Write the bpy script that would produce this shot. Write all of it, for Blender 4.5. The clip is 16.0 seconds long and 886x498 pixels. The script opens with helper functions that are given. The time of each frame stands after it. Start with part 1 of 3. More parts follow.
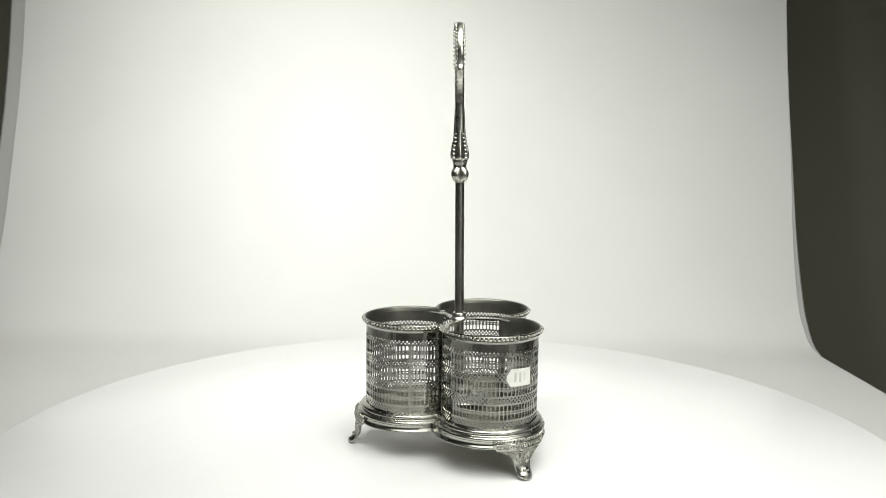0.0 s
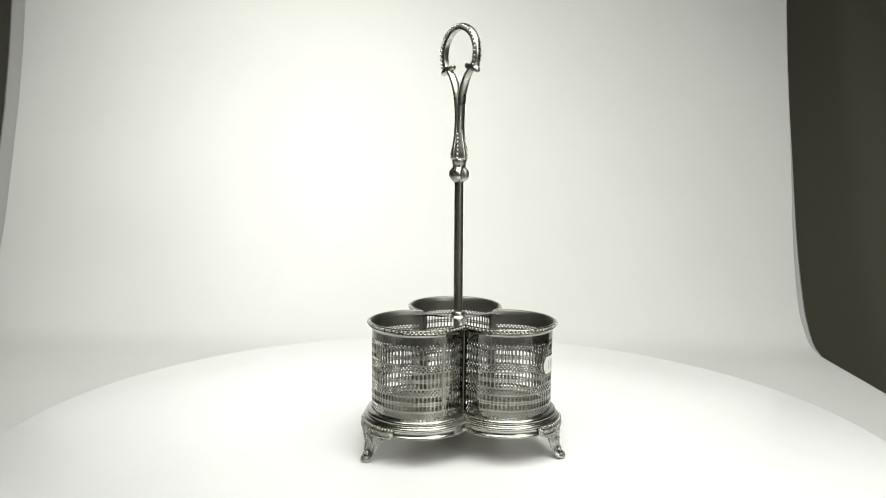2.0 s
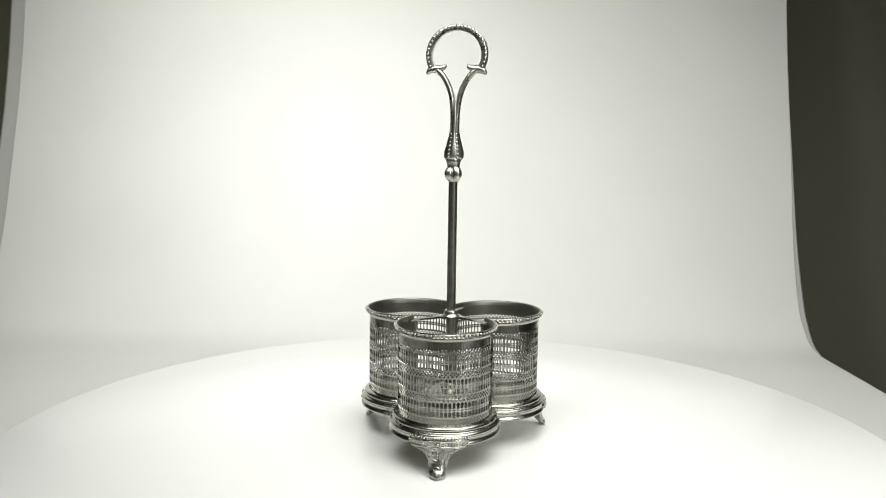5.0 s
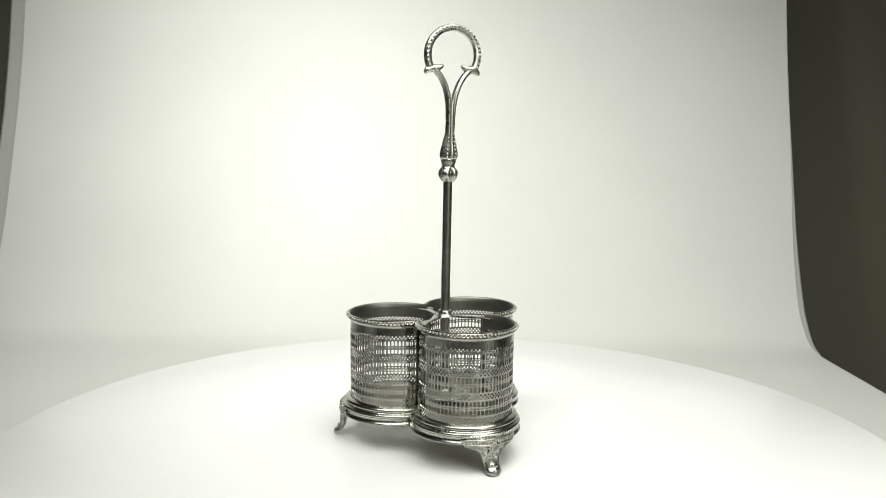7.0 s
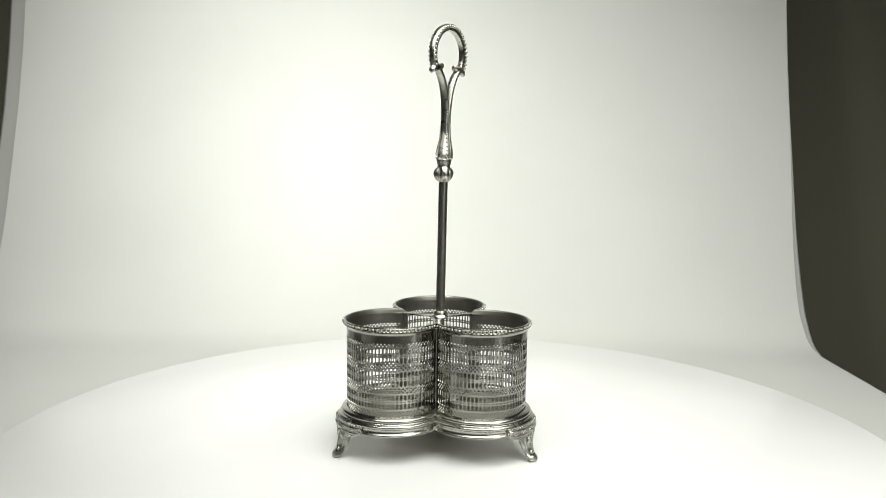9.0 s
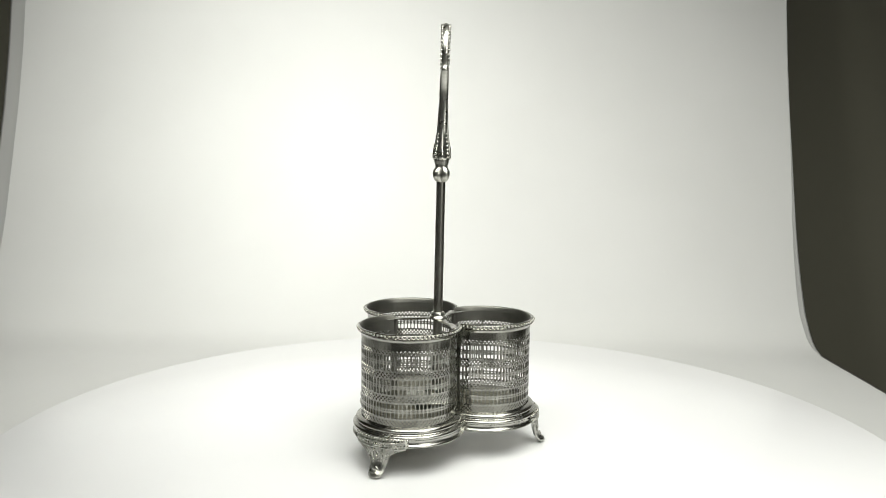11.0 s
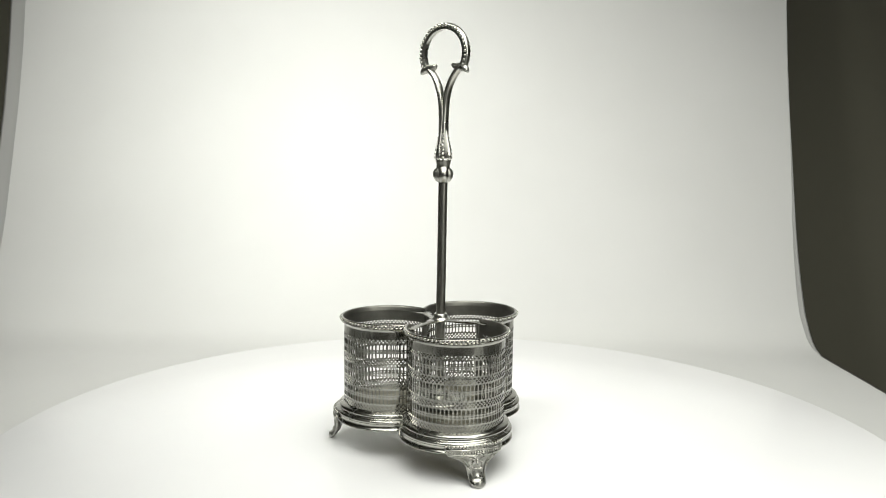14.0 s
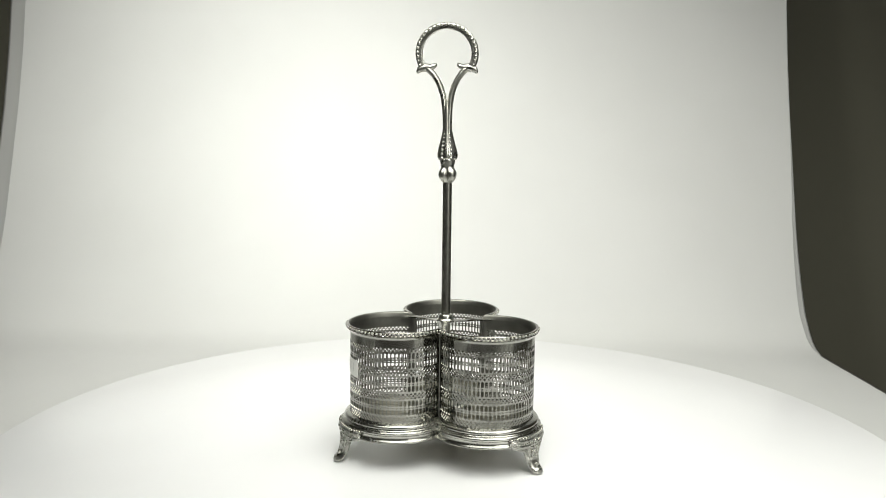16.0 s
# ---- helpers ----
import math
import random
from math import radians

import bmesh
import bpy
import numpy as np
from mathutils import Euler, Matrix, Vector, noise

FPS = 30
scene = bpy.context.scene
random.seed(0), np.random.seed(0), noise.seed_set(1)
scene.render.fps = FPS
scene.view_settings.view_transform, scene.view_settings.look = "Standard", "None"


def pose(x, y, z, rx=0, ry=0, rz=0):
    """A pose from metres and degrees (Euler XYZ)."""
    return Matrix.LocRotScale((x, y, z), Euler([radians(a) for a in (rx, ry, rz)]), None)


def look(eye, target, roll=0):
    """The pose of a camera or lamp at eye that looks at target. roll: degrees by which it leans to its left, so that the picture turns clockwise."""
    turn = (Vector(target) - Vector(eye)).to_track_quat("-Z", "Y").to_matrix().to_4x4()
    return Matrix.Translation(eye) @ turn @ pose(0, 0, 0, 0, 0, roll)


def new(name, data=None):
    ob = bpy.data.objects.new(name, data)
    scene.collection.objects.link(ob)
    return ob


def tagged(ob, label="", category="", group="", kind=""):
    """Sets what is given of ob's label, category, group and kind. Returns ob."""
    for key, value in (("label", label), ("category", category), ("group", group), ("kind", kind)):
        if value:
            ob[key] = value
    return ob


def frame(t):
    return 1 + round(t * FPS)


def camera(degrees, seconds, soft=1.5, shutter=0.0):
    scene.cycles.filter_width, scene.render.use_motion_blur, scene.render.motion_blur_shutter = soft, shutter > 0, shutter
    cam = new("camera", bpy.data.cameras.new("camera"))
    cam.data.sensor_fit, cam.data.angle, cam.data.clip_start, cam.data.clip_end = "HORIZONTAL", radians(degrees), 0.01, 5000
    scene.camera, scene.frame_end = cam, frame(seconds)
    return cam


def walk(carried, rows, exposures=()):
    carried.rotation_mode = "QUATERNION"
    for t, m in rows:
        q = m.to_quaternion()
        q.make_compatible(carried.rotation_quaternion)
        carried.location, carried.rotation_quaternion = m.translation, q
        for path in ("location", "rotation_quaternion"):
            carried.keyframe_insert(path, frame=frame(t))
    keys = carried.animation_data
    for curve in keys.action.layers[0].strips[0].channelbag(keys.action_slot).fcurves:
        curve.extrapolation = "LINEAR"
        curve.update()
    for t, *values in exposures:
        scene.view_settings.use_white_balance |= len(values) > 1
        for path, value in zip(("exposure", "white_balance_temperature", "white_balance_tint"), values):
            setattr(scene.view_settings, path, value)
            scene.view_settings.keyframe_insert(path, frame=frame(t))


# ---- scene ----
cam = camera(56.85, 16.0, soft=0.8)
EYE = (0.0, -0.7048, 0.2652)
PITCH, YAW, ROLL = radians(-7.4075), radians(-0.4523), 0.745
AIM = (EYE[0] + math.sin(YAW) * math.cos(PITCH), EYE[1] + math.cos(YAW) * math.cos(PITCH), EYE[2] + math.sin(PITCH))
walk(cam, [(0.0, look(EYE, AIM, ROLL)), (16.0, look(EYE, AIM, ROLL))], exposures=[(0.0, 0.0, 6500, 10.0), (4.2, 0.0, 6500, 10.0), (6.4, 0.0, 6580, 7.0), (8.0, 0.0, 6580, 7.0), (9.2, 0.0, 6530, 8.5), (12.0, 0.0, 6490, 10.5), (16.0, 0.0, 6500, 10.0)])

# ---- light: a photographer's white sweep lit by softboxes in a dim room ----
world = bpy.data.worlds.new("world")
scene.world = world
world.use_nodes = True
world.node_tree.nodes["Background"].inputs[0].default_value = (0.9, 0.95, 1.0, 1)
world.node_tree.nodes["Background"].inputs[1].default_value = 0.05


def softbox(name, eye, target, sx, sy, watts, colour=(1, 1, 1)):
    data = bpy.data.lights.new(name, "AREA")
    data.shape, data.size, data.size_y, data.energy, data.color = "RECTANGLE", sx, sy, watts, colour
    ob = new(name, data)
    ob.matrix_world = look(eye, target)
    return ob


WARM = (0.99, 1.0, 0.925)
top = softbox("softbox_top", (0.30, -0.33, 0.95), (0.26, -0.26, 0.0), 0.95, 0.85, 7.7, WARM)
top.data.spread = radians(130)
softbox("softbox_front_top", (-0.16, -0.80, 1.0), (-0.12, -0.35, 0.0), 0.90, 0.45, 3.7, WARM)
spot = softbox("softbox_back", (-0.38, -0.35, 0.95), (-0.20, 0.62, 0.26), 0.22, 0.22, 3.35, WARM)
spot.data.spread = radians(77)
softbox("softbox_front_right", (0.62, -0.88, 0.56), (0.08, 0.05, 0.05), 0.45, 0.60, 3.5, WARM)


# ---- materials ----
def material(name):
    m = bpy.data.materials.new(name)
    m.use_nodes = True
    nt = m.node_tree
    return m, nt, nt.nodes["Principled BSDF"]


def noise_node(nt, scale, detail=4.0, stretch=(1, 1, 1), offset=(0, 0, 0)):
    co = nt.nodes.new("ShaderNodeTexCoord")
    mp = nt.nodes.new("ShaderNodeMapping")
    mp.inputs["Scale"].default_value = stretch
    mp.inputs["Location"].default_value = offset
    no = nt.nodes.new("ShaderNodeTexNoise")
    no.inputs["Scale"].default_value = scale
    no.inputs["Detail"].default_value = detail
    nt.links.new(co.outputs["Object"], mp.inputs["Vector"])
    nt.links.new(mp.outputs["Vector"], no.inputs["Vector"])
    return no


def ramp(nt, source, stops):
    r = nt.nodes.new("ShaderNodeValToRGB")
    while len(r.color_ramp.elements) < len(stops):
        r.color_ramp.elements.new(0.5)
    for el, (pos, col) in zip(r.color_ramp.elements, stops):
        el.position = pos
        el.color = (*col, 1) if len(col) == 3 else col
    nt.links.new(source, r.inputs["Fac"])
    return r


def bump(nt, bsdf, source, strength, distance):
    b = nt.nodes.new("ShaderNodeBump")
    b.inputs["Strength"].default_value = strength
    b.inputs["Distance"].default_value = distance
    nt.links.new(source, b.inputs["Height"])
    nt.links.new(b.outputs["Normal"], bsdf.inputs["Normal"])


def metal(name, light, dark, rough=(0.2, 0.38), patch=60.0, dents=0.0):
    m, nt, bsdf = material(name)
    bsdf.inputs["Metallic"].default_value = 1.0
    big = noise_node(nt, patch, 5)
    fine = noise_node(nt, 500, 2)
    col = ramp(nt, big.outputs["Fac"], [(0.32, dark), (0.62, light)])
    nt.links.new(col.outputs["Color"], bsdf.inputs["Base Color"])
    mix = nt.nodes.new("ShaderNodeMath")
    mix.operation = "ADD"
    half = nt.nodes.new("ShaderNodeMath")
    half.operation = "MULTIPLY"
    half.inputs[1].default_value = 0.35
    nt.links.new(fine.outputs["Fac"], half.inputs[0])
    nt.links.new(big.outputs["Fac"], mix.inputs[0])
    nt.links.new(half.outputs[0], mix.inputs[1])
    rr = ramp(nt, mix.outputs[0], [(0.45, (rough[1],) * 3), (0.85, (rough[0],) * 3)])
    nt.links.new(rr.outputs["Color"], bsdf.inputs["Roughness"])
    bump(nt, bsdf, fine.outputs["Fac"], 0.03, 0.0002)
    if dents:
        # shallow upright waves left in the rolled sheet
        wave = noise_node(nt, 95, 2, (1, 1, 0.16))
        b = nt.nodes.new("ShaderNodeBump")
        b.inputs["Strength"].default_value = dents
        b.inputs["Distance"].default_value = 0.0012
        nt.links.new(wave.outputs["Fac"], b.inputs["Height"])
        nt.links.new(b.outputs["Normal"], next(n for n in nt.nodes if n.type == "BUMP" and n != b).inputs["Normal"])
    return m


SILVER = metal("tarnished_silver", (0.375, 0.373, 0.34), (0.25, 0.248, 0.225), (0.12, 0.22), 60, 1.0)
LINING = metal("dark_cup_lining", (0.23, 0.228, 0.205), (0.17, 0.168, 0.15), (0.40, 0.52), 50)
CAST = metal("cast_silver", (0.52, 0.517, 0.475), (0.30, 0.297, 0.27), (0.22, 0.36), 140)
POLISH = metal("worn_bright_silver", (0.57, 0.567, 0.522), (0.40, 0.397, 0.362), (0.25, 0.38), 140)
MOULD = metal("satin_silver_moulding", (0.46, 0.457, 0.42), (0.35, 0.347, 0.317), (0.20, 0.31), 45)
DARK = metal("dark_rod_metal", (0.38, 0.374, 0.335), (0.27, 0.265, 0.235), (0.28, 0.40), 90)
PLATE = metal("yellowed_plate", (0.24, 0.226, 0.168), (0.155, 0.145, 0.103), (0.3, 0.5), 50)


def plain(name, a, b, rough, scale, bump_strength=0.0, bump_scale=300, spec=0.5):
    m, nt, bsdf = material(name)
    n = noise_node(nt, scale, 5)
    c = ramp(nt, n.outputs["Fac"], [(0.3, a), (0.7, b)])
    nt.links.new(c.outputs["Color"], bsdf.inputs["Base Color"])
    bsdf.inputs["Roughness"].default_value = rough
    bsdf.inputs["Specular IOR Level"].default_value = spec
    if bump_strength:
        f = noise_node(nt, bump_scale, 3)
        bump(nt, bsdf, f.outputs["Fac"], bump_strength, 0.001)
    return m


SWEEP = plain("white_sweep_vinyl", (0.565, 0.565, 0.555), (0.60, 0.60, 0.59), 0.6, 4, 0.05, 120, 0.3)
ACRYLIC = plain("white_acrylic", (0.82, 0.82, 0.83), (0.85, 0.85, 0.86), 0.26, 6, 0.02, 90, 0.4)
ROOM = plain("dark_room_paint", (0.178, 0.172, 0.135), (0.20, 0.194, 0.152), 0.8, 2, 0.1, 60, 0.2)
TABLE = plain("dark_table_laminate", (0.04, 0.038, 0.034), (0.055, 0.05, 0.045), 0.5, 8)
PAPER = plain("label_paper", (0.74, 0.74, 0.70), (0.82, 0.82, 0.78), 0.7, 200)
INK = plain("faded_grey_ink", (0.50, 0.50, 0.485), (0.60, 0.60, 0.58), 0.7, 300)


# ---- mesh helpers ----
def part(name, bm, mat, parent=None, label="", smooth=42):
    """Links a bmesh as one mesh object, smooth but for edges sharper than the angle."""
    bm.normal_update()
    limit = radians(smooth)
    for f in bm.faces:
        f.smooth = True
    for e in bm.edges:
        if len(e.link_faces) == 2 and e.calc_face_angle(0) > limit:
            e.smooth = False
    me = bpy.data.meshes.new(name)
    bm.to_mesh(me)
    bm.free()
    me.materials.append(mat)
    return hang(name, me, parent, label)


def hang(name, me, parent=None, label="", m=None):
    ob = new(name, me)
    if parent is not None:
        ob.parent = parent
    if m is not None:
        ob.matrix_basis = m
    return tagged(ob, label=label)


def grid_faces(bm, rows, closed=False):
    """Quads between rows of verts."""
    for a, b in zip(rows, rows[1:]):
        n = len(a)
        for i in range(n if closed else n - 1):
            j = (i + 1) % n
            try:
                bm.faces.new((a[i], a[j], b[j], b[i]))
            except ValueError:
                pass


def lathe(bm, profile, n=32, lobes=0, depth=0.0, centre=lambda z: (0, 0)):
    """Turns a profile of (radius, z) about the axis; lobes flute it."""
    rows = []
    for r, z, *flute in profile:
        cx, cy = centre(z)
        k = depth * flute[0] if flute else 0.0
        row = []
        for i in range(n):
            a = 2 * math.pi * i / n
            q = r * (1 + k * (abs(math.sin(lobes * a)) - 0.75))
            row.append(bm.verts.new((cx + q * math.cos(a), cy + q * math.sin(a), z)))
        rows.append(row)
    grid_faces(bm, rows, True)
    bm.faces.new(rows[0][::-1])
    bm.faces.new(rows[-1])
    bmesh.ops.recalc_face_normals(bm, faces=bm.faces)


def sweep(bm, stations, n=12, power=0.6):
    """A tube through stations (centre, side vector, other vector): the vectors hold the half widths."""
    rows = []
    for c, a, b in stations:
        row = []
        for i in range(n):
            t = 2 * math.pi * i / n
            cs, sn = math.cos(t), math.sin(t)
            cs, sn = math.copysign(abs(cs) ** power, cs), math.copysign(abs(sn) ** power, sn)
            row.append(bm.verts.new(Vector(c) + cs * Vector(a) + sn * Vector(b)))
        rows.append(row)
    grid_faces(bm, rows, True)
    bm.faces.new(rows[0][::-1])
    bm.faces.new(rows[-1])


def bead(bm, place, size, turn=None, level=1):
    """A small cast pearl; size holds its three radii."""
    m = Matrix.Translation(place)
    if turn is not None:
        m = m @ turn
    bmesh.ops.create_icosphere(bm, subdivisions=level, radius=1.0, matrix=m @ Matrix.Diagonal((*size, 1)))


# ---- the setting ----
RIGHT_X, LEFT_X = 0.55, -0.713
# section of the sweep from the table's front to the top of the back: y, z
SECTION = [(-0.46, -0.0365), (-0.3, -0.0365), (-0.1, -0.0365), (0.2, -0.0365), (0.38, -0.0365), (0.44, -0.0367), (0.464, -0.0365), (0.487, -0.033),
           (0.501, -0.028), (0.511, -0.022), (0.525, -0.007), (0.539, 0.011), (0.551, 0.033), (0.563, 0.056), (0.582, 0.098), (0.599, 0.141),
           (0.628, 0.230), (0.657, 0.321), (0.681, 0.414), (0.70, 0.508), (0.716, 0.60), (0.735, 0.72), (0.75, 0.85)]


def build_backdrop():
    bm = bmesh.new()
    rows = []
    for k, (y, z) in enumerate(SECTION):
        y0, z0 = SECTION[max(k - 1, 0)]
        y1, z1 = SECTION[min(k + 1, len(SECTION) - 1)]
        ln = math.hypot(y1 - y0, z1 - z0)
        ny, nz = -(z1 - z0) / ln, (y1 - y0) / ln
        up = min(max((z + 0.03) / 0.12, 0.0), 1.0)
        xs, off = [], []
        for i in range(7):
            a = i / 6
            xs.append(LEFT_X - 0.035 * (1 - a))
            off.append(-0.017 * (1 - a) - (0.0008 if i < 6 else 0.0))
        for i in range(1, 40):
            xs.append(LEFT_X + (RIGHT_X - LEFT_X) * i / 40)
            off.append(0.0015 * noise.noise((xs[-1] * 3, y * 3, z * 3)) * up)
        lip = 0.002 + 0.012 * max(0.0, 1 - abs(z - 0.02) / 0.26)
        for i in range(5):
            a = i / 4
            xs.append(RIGHT_X + 0.0045 - lip * (1 - a))
            off.append(-0.6 * lip * a - (0.0006 if i else 0.0))
        rows.append([bm.verts.new((x, y + ny * o, z + nz * o)) for x, o in zip(xs, off)])
    grid_faces(bm, rows)
    ob = part("backdrop", bm, SWEEP, smooth=24)
    mod = ob.modifiers.new("thickness", "SOLIDIFY")
    mod.thickness, mod.offset = 0.0012, -1
    tagged(ob, "seamless white curved photo backdrop sheet with slightly curled edges", "backdrop", kind="structure")


def slab(name, lo, hi, mat, label, category, bevel=0.0):
    bm = bmesh.new()
    bmesh.ops.create_cube(bm, size=1.0)
    bmesh.ops.transform(bm, matrix=Matrix.Translation([(a + b) / 2 for a, b in zip(lo, hi)]) @ Matrix.Diagonal((*[b - a for a, b in zip(lo, hi)], 1)), verts=bm.verts)
    if bevel:
        bmesh.ops.bevel(bm, geom=bm.edges[:], offset=bevel, segments=3, affect="EDGES", profile=0.5)
    ob = part(name, bm, mat)
    return tagged(ob, label, category, kind="structure")


def build_table():
    """The table under the sweep."""
    table = new("studio_table")
    tagged(table, "dark laminate studio table on four square legs under the white sweep", "table")
    spans = [("tabletop", (-0.76, -1.2, -0.078), (0.552, 0.86, -0.0385))]
    spans += [("leg", (x, y, -0.80), (x + 0.05, y + 0.05, -0.0785)) for x in (-0.72, 0.46) for y in (-1.15, 0.76)]
    for name, lo, hi in spans:
        bm = bmesh.new()
        bmesh.ops.create_cube(bm, size=1.0)
        bmesh.ops.transform(bm, matrix=Matrix.Translation([(a + b) / 2 for a, b in zip(lo, hi)]) @ Matrix.Diagonal((*[b - a for a, b in zip(lo, hi)], 1)), verts=bm.verts)
        bmesh.ops.bevel(bm, geom=bm.edges[:], offset=0.003, segments=3, affect="EDGES", profile=0.5)
        part(name, bm, TABLE, table)


def build_room():
    slab("floor", (-2.6, -2.8, -0.85), (2.6, 1.1, -0.80), ROOM, "dark floor of a dim studio room", "floor")
    slab("ceiling", (-2.6, -2.8, 1.9), (2.6, 1.1, 1.95), ROOM, "dark ceiling of a dim studio room", "ceiling")
    slab("wall_east", (2.6, -2.8, -0.80), (2.7, 1.1, 1.9), ROOM, "dark olive grey room wall", "wall")
    slab("wall_west", (-2.7, -2.8, -0.80), (-2.6, 1.1, 1.9), ROOM, "dark olive grey room wall", "wall")
    slab("wall_north", (-2.6, 1.0, -0.80), (2.6, 1.1, 1.9), ROOM, "dark olive grey room wall", "wall")
    slab("wall_south", (-2.7, -2.9, -0.80), (2.7, -2.8, 1.9), ROOM, "dark olive grey room wall", "wall")


build_backdrop()
build_room()
build_table()


# ---- the turntable ----
def build_turntable():
    base = new("turntable")
    tagged(base, "large round glossy white acrylic turntable disc", "turntable")
    bm = bmesh.new()
    R = 0.4034
    lathe(bm, [(R - 0.006, -0.014), (R - 0.002, -0.0130), (R, -0.010), (R, -0.004), (R - 0.0012, -0.0012), (R - 0.004, 0.0), (0.2, 0.0), (0.02, 0.0)], 160)
    part("disc", bm, ACRYLIC, base, smooth=35)
    bm = bmesh.new()
    lathe(bm, [(0.17, -0.0364), (0.17, -0.030), (0.15, -0.016), (0.15, -0.0138)], 64)
    part("pedestal", bm, ACRYLIC, base)
    return base


TURNTABLE = build_turntable()

# ---- the bottle stand ----
DC = 0.0435            # from the stand's axis to a cup's axis
WALL_R = 0.040
RIM_Z = 0.1138
HUB = (0.0023, 0.0, 0.115)
KNOB = (0.0037, 0.0003, 0.2387)
TOP = (0.0064, 0.0029, 0.3646)


def axis(z):
    """The leaning line of the rod and handle."""
    a, b = (HUB, KNOB) if z < KNOB[2] else (KNOB, TOP)
    k = (z - a[2]) / (b[2] - a[2])
    return a[0] + k * (b[0] - a[0]), a[1] + k * (b[1] - a[1])


def reach(r):
    """The angle from a cup's outward direction at which a circle of radius r meets that of the next cup."""
    return radians(60) + math.asin(min(1.0, DC * math.sin(radians(60)) / r))


def lobe_pieces():
    return [Matrix.Rotation(radians(120 * i), 4, "Z") for i in range(3)]


def trefoil_row(bm, r, z, n=44):
    row = []
    for turn in lobe_pieces():
        lim = reach(r)
        for i in range(n):
            a = -lim + 2 * lim * (i + 0.0) / (n - 1)
            if i == n - 1:
                continue
            row.append(bm.verts.new(turn @ Vector((DC + r * math.cos(a), r * math.sin(a), z))))
    return row


def build_base(stand):
    bm = bmesh.new()
    profile = [(0.0398, 0.0380), (0.0402, 0.0399), (0.0407, 0.0397), (0.0415, 0.0394), (0.0425, 0.0391), (0.0434, 0.0387), (0.0441, 0.0381), (0.0445, 0.0374), (0.0446, 0.0367), (0.0444, 0.0360), (0.0441, 0.0354),
               (0.0440, 0.0350), (0.0443, 0.0346), (0.0452, 0.0343), (0.0461, 0.0339), (0.0467, 0.0333), (0.0469, 0.0325), (0.0467, 0.0317), (0.0461, 0.0311), (0.0457, 0.0304), (0.0456, 0.0294), (0.0458, 0.0282), (0.0462, 0.0273),
               (0.0469, 0.0267), (0.0473, 0.0260), (0.0472, 0.0253), (0.0465, 0.0248), (0.0454, 0.0248), (0.0444, 0.0254), (0.0438, 0.0268)]
    rows = [trefoil_row(bm, r, z) for r, z in profile]
    grid_faces(bm, rows, True)
    bmesh.ops.recalc_face_normals(bm, faces=bm.faces)
    part("base", bm, MOULD, stand, "moulded trefoil base with stepped rounded edges", smooth=50)
    bm = bmesh.new()
    low, high = trefoil_row(bm, 0.0437, 0.0268), trefoil_row(bm, 0.0400, 0.0382)
    for row, z, flip in ((low, 0.0268, True), (high, 0.0382, False)):
        c = bm.verts.new((0, 0, z))
        for i in range(len(row)):
            tri = (row[i], row[(i + 1) % len(row)], c)
            bm.faces.new(tri[::-1] if flip else tri)
    grid_faces(bm, [low, high], True)
    bmesh.ops.recalc_face_normals(bm, faces=bm.faces)
    part("base_plate", bm, PLATE, stand, "yellowed metal plate closing the cup bottoms")
    bm = bmesh.new()
    lathe(bm, [(0.0120, 0.0385), (0.0125, 0.0405), (0.0225, 0.0412), (0.0246, 0.0418), (0.0250, 0.0425), (0.0243, 0.0432), (0.0200, 0.0440), (0.0140, 0.0452), (0.0102, 0.0462), (0.0090, 0.0470), (0.0089, 0.0500), (0.0068, 0.0514), (0.0046, 0.0520)], 36)
    part("boss", bm, POLISH, stand, "flanged boss holding the rod's foot")


